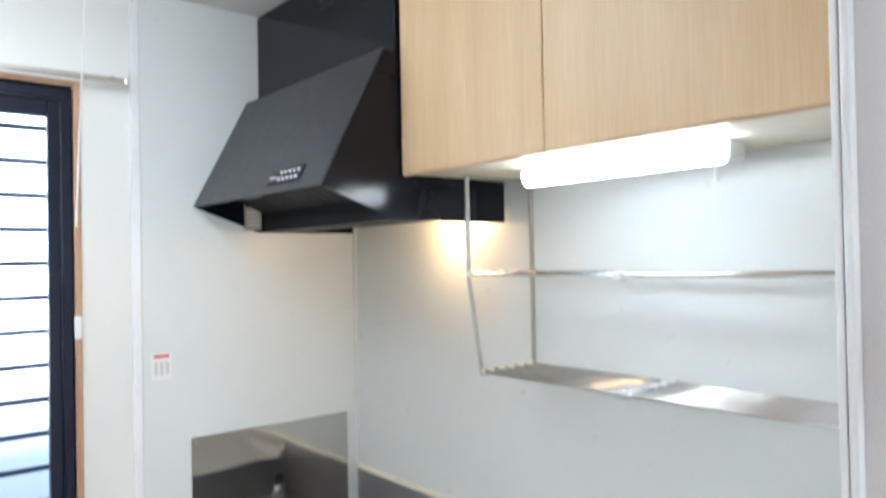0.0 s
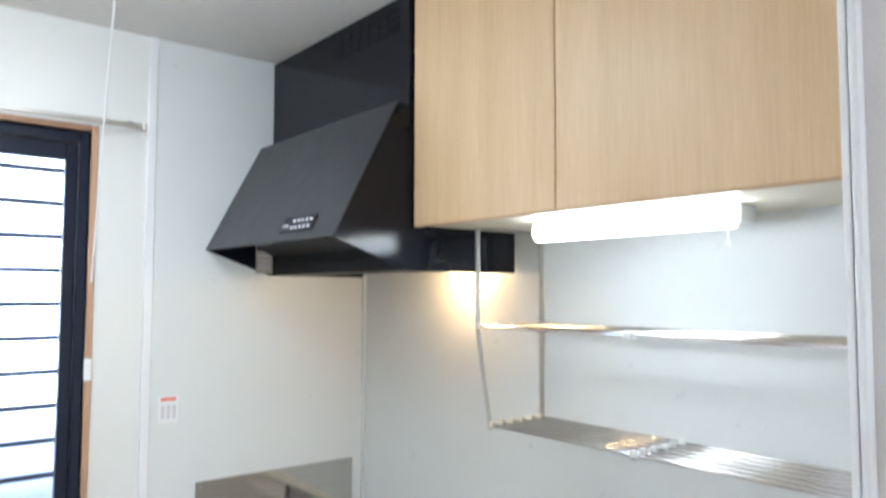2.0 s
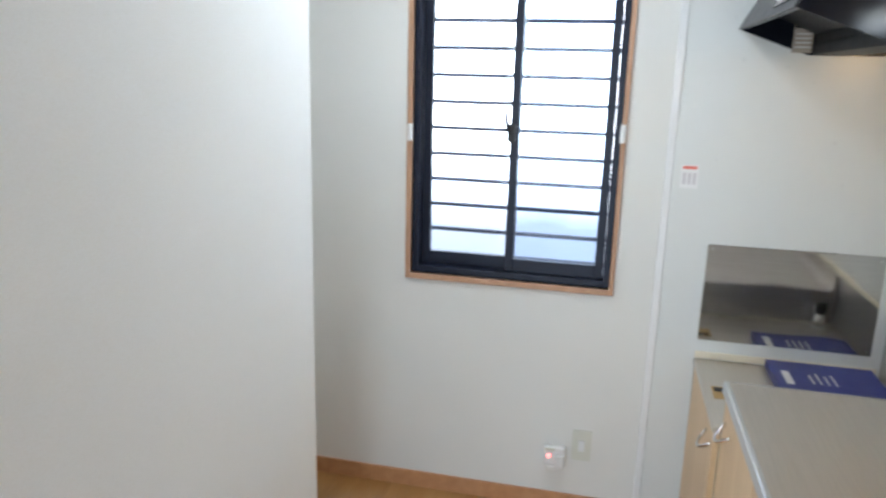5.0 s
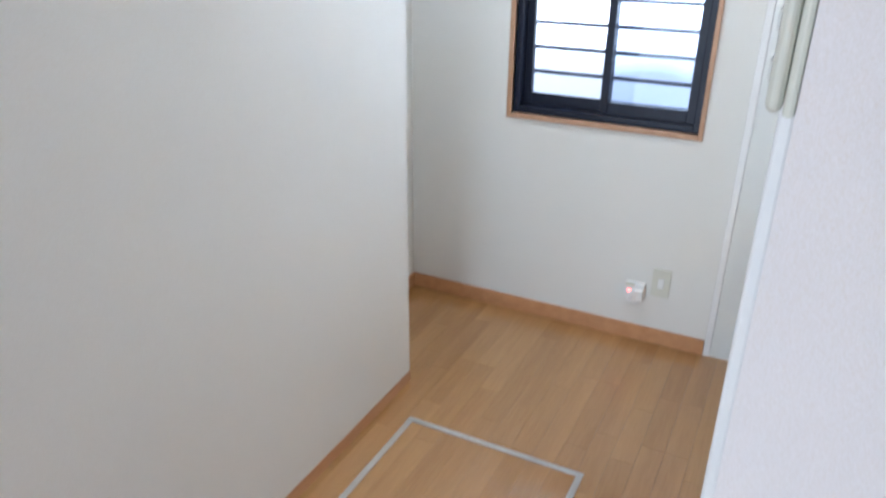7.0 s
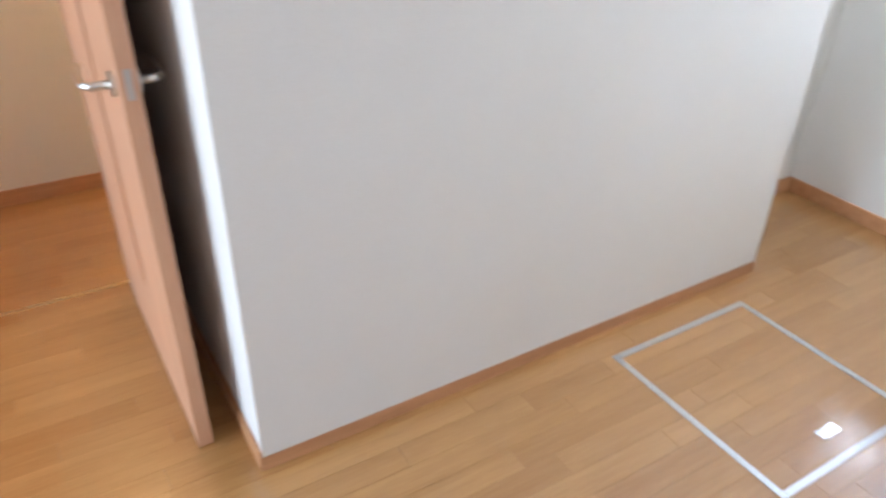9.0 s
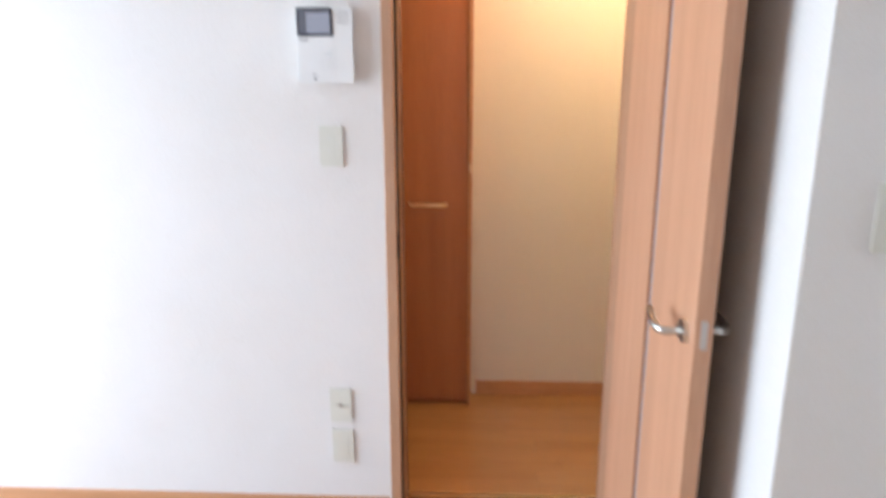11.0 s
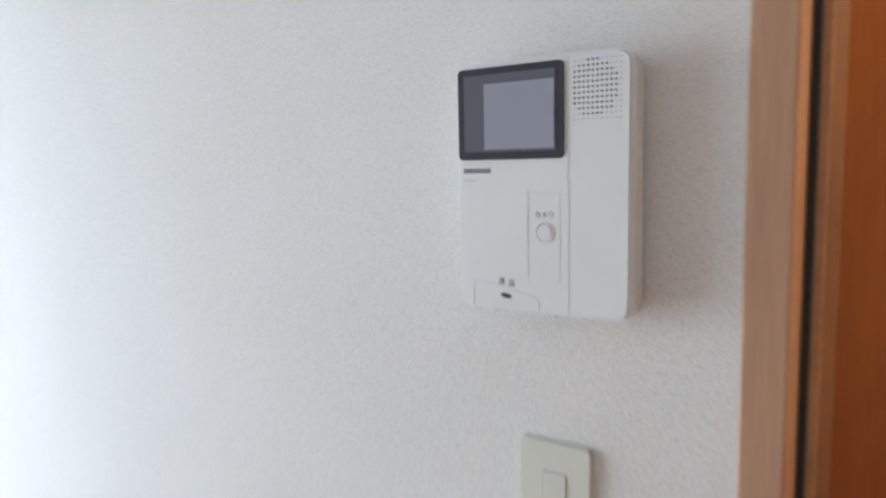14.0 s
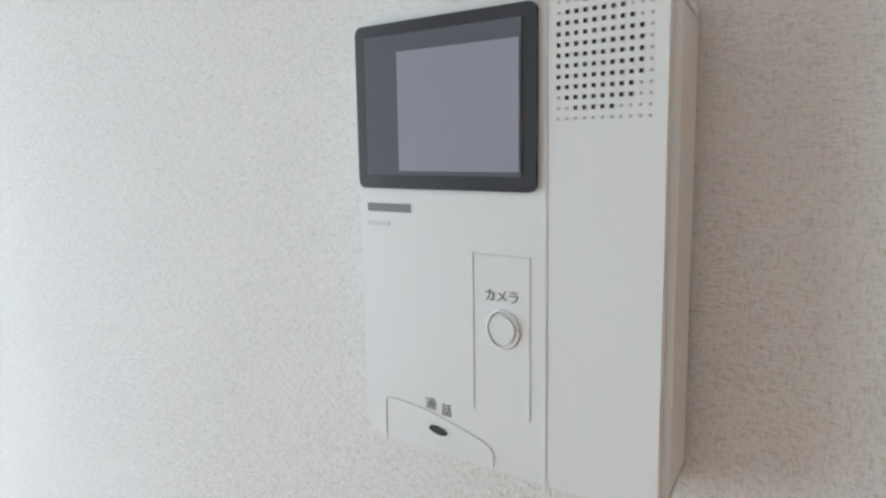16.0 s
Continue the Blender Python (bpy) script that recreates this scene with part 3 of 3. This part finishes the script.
stk = thing("notice_sticker", (-0.667, -0.005, 1.25), "small white notice sticker with a red heading", "sticker")
part("sheet", box_bm(-0.696, -0.640, -0.0052, -0.0042, 1.249, 1.326), WHITE, stk)
part("heading", box_bm(-0.690, -0.646, -0.0058, -0.0053, 1.312, 1.322), RED, stk, "red heading bar")
for k in range(3):
    part("picture", box_bm(-0.689 + k * 0.016, -0.678 + k * 0.016, -0.0057, -0.0053, 1.262, 1.300), PRINT, stk)

cl = thing("ceiling_light", (-1.29, -0.72, H), "round lit ceiling light with a pull cord", "lamp")
part("base", tube_bm([(-1.29, -0.72, H), (-1.29, -0.72, H - 0.03)], 0.20, 28), WHITEPL, cl)
dome = bmesh.new()
bmesh.ops.create_uvsphere(dome, u_segments=28, v_segments=12, radius=0.25)
for v in dome.verts:
    v.co = Vector((-1.29 + v.co.x, -0.72 + v.co.y, H - 0.055 + v.co.z * 0.16))
part("diffuser", dome, CEILL_M, cl, "glowing white diffuser", True)
part("pull_cord", tube_bm([(-1.115, -0.885, H - 0.055), (-1.078, -0.97, H - 0.09), (-1.094, -0.97, 1.95), (-1.108, -0.97, 1.64)], 0.0016, 6), WHITEPL, cl, "thin white pull cord")


def plate(name, place, turn, label, category, insert="rocker", group=""):
    """A 70 x 120 mm wall plate, built facing -y at the origin and turned to its wall."""
    t_ = new(name)
    tagged(t_, label, category, group)
    part("plate", prism_bm(rounded(0.07, 0.12, 0.004), "y", -0.007, 0.0, 0.001), PLATE, t_)
    if insert == "rocker":
        part("rocker", box_bm(-0.012, 0.012, -0.0105, -0.007, -0.022, 0.022, 0.002, 1), WHITEPL, t_)
    elif insert == "double":
        for z in (0.020, -0.020):
            part("rocker", box_bm(-0.012, 0.012, -0.0082, -0.007, z - 0.013, z + 0.013, 0.001, 1), PLATE, t_)
            part("pilot", box_bm(-0.010, -0.003, -0.0086, -0.0083, z + 0.004, z + 0.008), GROOVE, t_)
    elif insert == "jack":
        part("jack", tube_bm([(0, -0.007, 0), (0, -0.012, 0)], 0.006, 14), SATIN, t_)
    elif insert == "button":
        part("button", tube_bm([(0, -0.007, 0), (0, -0.0105, 0)], 0.011, 18), WHITEPL, t_)
    elif insert == "blank":
        part("insert", box_bm(-0.020, 0.020, -0.0085, -0.007, -0.045, 0.045, 0.001, 1), PLATE, t_)
    t_.matrix_world = Matrix.Translation(place) @ Euler((0, 0, radians(turn))).to_matrix().to_4x4()
    return t_


plate("wall_outlet", (-0.945, -0.0003, 0.272), 0, "ivory outlet plate low on the kitchen wall", "outlet")
plug = thing("plug_adapter", (-1.04, -0.001, 0.225), "white plug-in adapter with a small red light", "adapter")
part("housing", box_bm(-1.080, -1.000, -0.030, -0.0005, 0.190, 0.262, 0.008), WHITEPL, plug)
part("front_cover", box_bm(-1.036, -1.002, -0.046, -0.0302, 0.188, 0.240, 0.006), WHITEPL, plug, "raised white cover")
part("socket", box_bm(-1.076, -1.040, -0.0340, -0.0302, 0.248, 0.260, 0.001, 1), PLATE, plug)
part("led", tube_bm([(-1.060, -0.0302, 0.228), (-1.060, -0.034, 0.228)], 0.006, 12), LED_M, plug, "red indicator light")
part("lower_body", box_bm(-1.068, -1.020, -0.034, -0.0008, 0.170, 0.1895, 0.006), WHITEPL, plug)

rem = thing("bath_remote", (-0.586, -1.98, 1.411), "pale grey bath heater remote on the stub wall", "remote control")
part("back_plate", box_bm(-0.5955, -0.5855, -2.006, -1.944, 1.411, 1.519, 0.004), PLATE, rem)
part("case", box_bm(-0.6100, -0.5960, -2.004, -1.946, 1.413, 1.517, 0.008, 3), PLATE, rem, "rounded pale grey case")
for z in (1.447, 1.487):
    part("button", box_bm(-0.6125, -0.6098, -1.992, -1.970, z - 0.009, z + 0.009, 0.002, 1), GROOVE, rem)

# ---- floor hatch ----
hx0, hx1, hy1, hy0 = -1.585, -0.966, -1.483, -0.891
hatch = thing("floor_hatch", (-1.275, -1.187, 0), "floor access hatch framed in aluminium strips", "floor hatch")
for b in ((hx0, hx1, hy0 - 0.02, hy0), (hx0, hx1, hy1, hy1 + 0.02), (hx0, hx0 + 0.02, hy1 + 0.02, hy0 - 0.02), (hx1 - 0.02, hx1, hy1 + 0.02, hy0 - 0.02)):
    fs = part("frame_strip", box_bm(*b, 0.0005, 0.0035, 0.001, 1), ALU, hatch, "aluminium frame strip")
    if b[1] - b[0] > b[3] - b[2]:
        gap = (b[0] + 0.008, b[1] - 0.008, (b[2] + b[3]) / 2 - 0.0006, (b[2] + b[3]) / 2 + 0.0006)
    else:
        gap = ((b[0] + b[1]) / 2 - 0.0006, (b[0] + b[1]) / 2 + 0.0006, b[2], b[3])
    part("gap", box_bm(*gap, 0.0036, 0.0039), SATIN, fs, "dark gap round the hatch lid")
lt = part("pull_handle", box_bm(-1.072, -1.038, -1.215, -1.140, 0.0005, 0.003, 0.001, 1), CHROME, hatch, "chrome recessed pull handle")
part("slot", box_bm(-1.062, -1.048, -1.170, -1.150, 0.0031, 0.0036), SATIN, lt)

# ---- doorway and hall ----
door_f = thing("door_frame", (X_IN, -3.05, 0), "pinkish tan wooden door frame", "door frame", kind="structure")
part("casing", box_bm(X_IN - 0.125, X_IN + 0.012, -3.391, -3.358, 0, 2.04, 0.002, 1), CASEWOOD, door_f)
part("casing", box_bm(X_IN - 0.125, X_IN + 0.012, -2.68, -2.6555, 0, 2.04, 0.002, 1), CASEWOOD, door_f)
part("casing", box_bm(X_IN - 0.125, X_IN + 0.012, -3.391, -2.6555, 2.0402, 2.075, 0.002, 1), CASEWOOD, door_f)
# shaded side and lit front edge of the stop are put into its wood colours
stp = part("door_stop", box_bm(X_IN - 0.115, X_IN - 0.038, -3.3578, -3.346, 0, 2.039, 0.001, 1), SHADED_STOP, door_f)
part("stop_edge", box_bm(X_IN - 0.0378, X_IN - 0.0345, -3.3578, -3.345, 0, 2.039), BASEWOOD, stp, "orange strip for the lit front face of the stop")
part("seal", box_bm(X_IN - 0.0343, X_IN - 0.029, -3.3578, -3.352, 0, 2.039), RUBBER, stp, "dark rubber door seal")
part("strike_plate", box_bm(X_IN - 0.028, X_IN - 0.004, -3.3579, -3.3555, 0.91, 0.99), RUBBER, door_f, "dark strike plate")
part("threshold", box_bm(X_IN - 0.125, X_IN - 0.110, -3.358, -2.68, 0.0003, 0.003), BRASSY, door_f, "thin brass threshold strip")

# open door leaf, hinged on the north jamb; built along +x from its hinge
L = 0.745
leaf = new("door_1")
tagged(leaf, "open pinkish tan wooden door with a slit window", "door", kind="structure")
own = bmesh.new()
s0, s1, sz0, sz1 = 0.355, 0.395, 0.30, 1.86
for b in ((0, s0, 0.008, 2.03), (s1, L, 0.008, 2.03), (s0, s1, 0.008, sz0), (s0, s1, sz1, 2.03)):
    box_bm(b[0], b[1], 0.0, 0.036, b[2], b[3], bm=own)
part("panel", own, DOORWOOD, leaf, "tan wood grain door leaf")
part("pane", box_bm(s0, s1, 0.006, 0.030, sz0, sz1), SLIT, leaf, "narrow frosted glass slit")
for a, b in ((s0 + 0.0005, s0 + 0.004), (s1 - 0.004, s1 - 0.0005)):
    part("beading", box_bm(a, b, 0.003, 0.033, sz0, sz1), CLOSETWOOD, leaf)
for side, y in ((-1, 0.0), (1, 0.036)):
    h = part("handle", tube_bm([(L - 0.06, y, 0.962), (L - 0.06, y + side * 0.010, 0.962)], 0.025, 18), SATIN, leaf, "satin nickel lever handle")
    part("lever", tube_bm([(L - 0.06, y + side * 0.009, 0.962), (L - 0.06, y + side * 0.045, 0.962), (L - 0.075, y + side * 0.055, 0.962), (L - 0.13, y + side * 0.055, 0.964), (L - 0.17, y + side * 0.048, 0.972)], 0.009, 10), SATIN, h, is_smooth=True)
part("latch_plate", box_bm(L + 0.0002, L + 0.002, 0.011, 0.025, 0.945, 1.005), SATIN, leaf, "steel latch plate")
leaf.matrix_world = Matrix.Translation((X_IN + 0.018, -2.682, 0)) @ Euler((0, 0, radians(0.6))).to_matrix().to_4x4()

clo = thing("hall_closet", (-3.45, -3.5, 0), "tall reddish brown closet door in the hall", "closet")
part("body", box_bm(-3.5275, -3.432, -3.995, -3.137, 0.0, H - 0.004), CLOSETWOOD, clo)
cd = part("door", box_bm(-3.4315, -3.411, -3.62, -3.150, 0.025, 2.02, 0.002, 1), CLOSETWOOD, clo, "reddish brown wood grain door")
part("handle", tube_bm([(-3.411, -3.392, 0.915), (-3.436 + 0.05, -3.388, 0.917), (-3.378, -3.34, 0.918), (-3.382, -3.28, 0.916), (-3.390, -3.246, 0.915), (-3.411, -3.242, 0.915)], 0.0075, 10), BRASSY, cd, "curved satin brass handle", True)
part("edge_trim", box_bm(-3.430, -3.404, -3.1485, -3.134, 0, 2.06, 0.001, 1), BASEWOOD, clo, "light orange edge strip")
part("catch", box_bm(-3.4035, -3.396, -3.146, -3.136, 1.05, 1.085, 0.002, 1), BRASSY, clo, "small brass catch")
part("door", box_bm(-3.4315, -3.411, -3.99, -3.623, 0.025, 2.02, 0.002, 1), CLOSETWOOD, clo)

hl = thing("hall_lamp", (-3.12, -2.52, H), "warm glowing hall ceiling lamp", "lamp")
part("base", tube_bm([(-3.12, -2.52, H), (-3.12, -2.52, H - 0.02)], 0.07, 20), WHITEPL, hl)
part("shade", tube_bm([(-3.12, -2.52, H - 0.021), (-3.12, -2.52, H - 0.05)], 0.06, 20), HALLB_M, hl, "glowing warm shade")

# ---- intercom wall ----
plate("light_switch", (X_IN + 0.0003, -3.548, 1.256), 90, "ivory double light switch under the intercom", "switch", "double")
plate("aerial_socket", (X_IN + 0.0003, -3.552, 0.407), 90, "ivory aerial socket plate low on the wall", "outlet", "jack")
plate("wall_outlet", (X_IN + 0.0003, -3.550, 0.259), 90, "ivory outlet plate under the aerial socket", "outlet", "blank")
plate("light_switch", (X_PART + 0.0003, -2.408, 1.252), 90, "ivory switch plate with a round white button", "switch", "button")

IY0, IY1, IZ0, IZ1 = -3.630, -3.4655, 1.4390, 1.6510
FX = X_IN + 0.035
ic = thing("video_intercom", (X_IN, (IY0 + IY1) / 2, IZ0), "white wall-mounted video intercom with a grey screen", "intercom")


def face_bm(y0, y1, z0, z1, d0, d1, r=0.0, bevel=0.0):
    w, h = y1 - y0, z1 - z0
    prof = [((y0 + y1) / 2 + p, (z0 + z1) / 2 + q) for p, q in (rounded(w, h, r) if r else ((-w / 2, -h / 2), (w / 2, -h / 2), (w / 2, h / 2), (-w / 2, h / 2)))]
    return prism_bm(prof, "x", FX + d0, FX + d1, bevel)


case_bm = face_bm(IY0, IY1, IZ0, IZ1, -0.0345, 0.0, 0.011, 0.0034)
for v in case_bm.verts:
    if v.co.x < X_IN + 0.01:
        v.co.y = (IY0 + IY1) / 2 + (v.co.y - (IY0 + IY1) / 2) * 0.95
        v.co.z = (IZ0 + IZ1) / 2 + (v.co.z - (IZ0 + IZ1) / 2) * 0.965
part("case", case_bm, INTER, ic, "off-white plastic case")
fr = part("screen_frame", face_bm(-3.6255, -3.523, 1.569, 1.6462, 0.0003, 0.0018, 0.004), SCREENF, ic, "glossy dark grey screen frame")
part("screen_border", face_bm(-3.619, -3.530, 1.5755, 1.6405, 0.0019, 0.0022), SCREEN_D, fr)
part("screen", face_bm(-3.598, -3.531, 1.5775, 1.6325, 0.0023, 0.0026), SCREEN, fr, "blank grey screen")
part("groove", face_bm(-3.5195, -3.5189, IZ0 + 0.002, IZ1 - 0.002, 0.0001, 0.0003), GROOVE, ic)
for a, b, z0, z1 in ((-3.5575, -3.5270, 1.5408, 1.5413), (-3.5575, -3.5570, 1.468, 1.5408), (-3.5275, -3.5270, 1.468, 1.5408)):
    part("groove", face_bm(a, b, z0, z1, 0.0001, 0.0003), GROOVE, ic)


def ring_line(pts, w, name, material):
    own = bmesh.new()
    tube_bm([(FX + 0.0002, p, q) for p, q in pts], w, 6, own)
    return part(name, own, material, ic)


tab = [(-3.613, IZ0 + 0.003), (-3.613, 1.4600), (-3.6115, 1.4620), (-3.609, 1.4625), (-3.600, 1.4622), (-3.590, 1.4613), (-3.580, 1.4598), (-3.570, 1.4575), (-3.560, 1.4552), (-3.5495, 1.4518), (-3.5468, 1.4490), (-3.5465, IZ0 + 0.003)]
ring_line(tab, 0.00030, "talk_tab", GROOVE)
ring = bmesh.new()
tube_bm([(FX + 0.0002, -3.541 + 0.0084 * math.cos(a), 1.508 + 0.0084 * math.sin(a)) for a in (2 * math.pi * k / 32 for k in range(33))], 0.0007, 8, ring)
part("button_ring", ring, INTER, ic, "", True)
part("camera_button", prism_bm([(-3.541 + 0.0068 * math.cos(a), 1.508 + 0.0068 * math.sin(a)) for a in (2 * math.pi * k / 28 for k in range(28))], "x", FX + 0.0001, FX + 0.0011, 0.0005), WHITEPL, ic, "round white camera button")
part("microphone", prism_bm([(-3.579 + 0.0055 * math.cos(a), 1.452 + 0.0020 * math.sin(a) - 0.0006 * math.cos(a)) for a in (2 * math.pi * k / 20 for k in range(20))], "x", FX + 0.0001, FX + 0.0006), HOLE, ic, "dark oval microphone slot")
for k, dz in ((-1, 0.0), (0, -0.001), (1, -0.002)):
    part("dot", face_bm(-3.579 + k * 0.011, -3.5786 + k * 0.011, 1.4465 + dz, 1.4475 + dz, 0.0001, 0.0004), GROOVE, ic)
part("maker_mark", face_bm(-3.6215, -3.5935, 1.5575, 1.5615, 0.0001, 0.0004), INK, ic, "plain grey maker mark")
part("model_mark", face_bm(-3.6215, -3.6075, 1.5505, 1.5525, 0.0001, 0.0004), GROOVE, ic)


def writing(text, y, z, size, spacing=1.0):
    cu = bpy.data.curves.new("writing", "FONT")
    cu.body, cu.size, cu.align_x, cu.align_y, cu.extrude, cu.space_character = text, size, "CENTER", "CENTER", 0.0001, spacing
    tmp = new("writing", cu)
    bpy.context.view_layer.update()
    me = bpy.data.meshes.new_from_object(tmp.evaluated_get(bpy.context.evaluated_depsgraph_get()))
    bpy.data.objects.remove(tmp)
    me.materials.clear()
    me.materials.append(INK)
    for v in me.vertices:
        a, b, c = v.co
        v.co = (FX + 0.0002 + c, y + a, z + b)
    ob = new("lettering", me)
    ob.parent = ic
    ob.matrix_parent_inverse = ic.matrix_world.inverted()
    return ob


writing("カメラ", -3.5415, 1.5225, 0.0062)
writing("通", -3.5835, 1.4642, 0.0066)
writing("話", -3.5735, 1.4630, 0.0066)
deep, shallow = bmesh.new(), bmesh.new()
for r in range(12):
    for c in range(11):
        y, z = -3.5140 + c * 0.00385, 1.6440 - r * 0.0041
        inside = ((c - 4.2) / 5.5) ** 2 + ((r - 5.2) / 5.4) ** 2 < 1.0
        s = 0.0008 if inside else 0.00055
        box_bm(FX + 0.0001, FX + 0.0003, y - s, y + s, z - s, z + s, bm=deep if inside else shallow)
tagged(part("speaker_grille", deep, HOLE, ic, "dark round grid of speaker holes"), kind="stuff")
tagged(part("grille_dimples", shallow, HOLE_L, ic), kind="stuff")

# ---- floor planks ----
floor = tagged(mesh_ob("floor", box_bm(-3.65, 1.42, -6.22, 0.14, -0.12, -0.008), JOINT), "honey oak strip flooring", "floor", kind="structure")
LENGTHS = (0.30, 0.40, 0.50, 0.606, 0.75)
PLANKS = {}
W = 0.0757


def plank_bm(length, own=None, at=(0, 0)):
    own = own or bmesh.new()
    g, e = 0.0002, 0.0004
    x0, y0 = at
    lo = [own.verts.new((x0 + x, y0 + y, -0.0085)) for x, y in ((g, g), (W - g, g), (W - g, length - g), (g, length - g))]
    md = [own.verts.new((x0 + x, y0 + y, -0.0008)) for x, y in ((g, g), (W - g, g), (W - g, length - g), (g, length - g))]
    hi = [own.verts.new((x0 + x, y0 + y, 0.0)) for x, y in ((g + e, g + e), (W - g - e, g + e), (W - g - e, length - g - e), (g + e, length - g - e))]
    own.faces.new(hi)
    for a, b in ((lo, md), (md, hi)):
        for k in range(4):
            own.faces.new((a[k], a[(k + 1) % 4], b[(k + 1) % 4], b[k]))
    return own


rng = random.Random(7)
near_n = 0
FLOORWOOD_R = FLOORWOOD.copy()
tr_, _b = nodes_of(FLOORWOOD_R)
for n in list(tr_.nodes):
    if n.type == "OBJECT_INFO":
        g_ = tr_.nodes.new("ShaderNodeNewGeometry")
        for l in list(n.outputs["Random"].links):
            tr_.links.new(g_.outputs["Random Per Island"], l.to_socket)
for length in LENGTHS:
    ob = mesh_ob("plank", plank_bm(length), FLOORWOOD)
    PLANKS[length] = ob.data
    bpy.data.objects.remove(ob)
far = bmesh.new()
x = -3.64
while x < 1.40:
    y = 0.13
    while y > -6.2:
        length = rng.choice(LENGTHS)
        if y - length < -6.21:
            plank_bm(y + 6.215, far, (x, -6.215))
            break
        y -= length
        cx, cy = x + W / 2, y + length / 2
        if -2.07 < cx < -0.55 and -3.0 < cy and near_n < 300:
            if cy < 0.4:
                ob = new("plank", PLANKS[length])
                ob.location = (x, y, 0)
                ob.parent = floor
                near_n += 1
        else:
            plank_bm(length, far, (x, y))
    x += W
tagged(part("far_planks", far, FLOORWOOD_R, floor), kind="stuff")
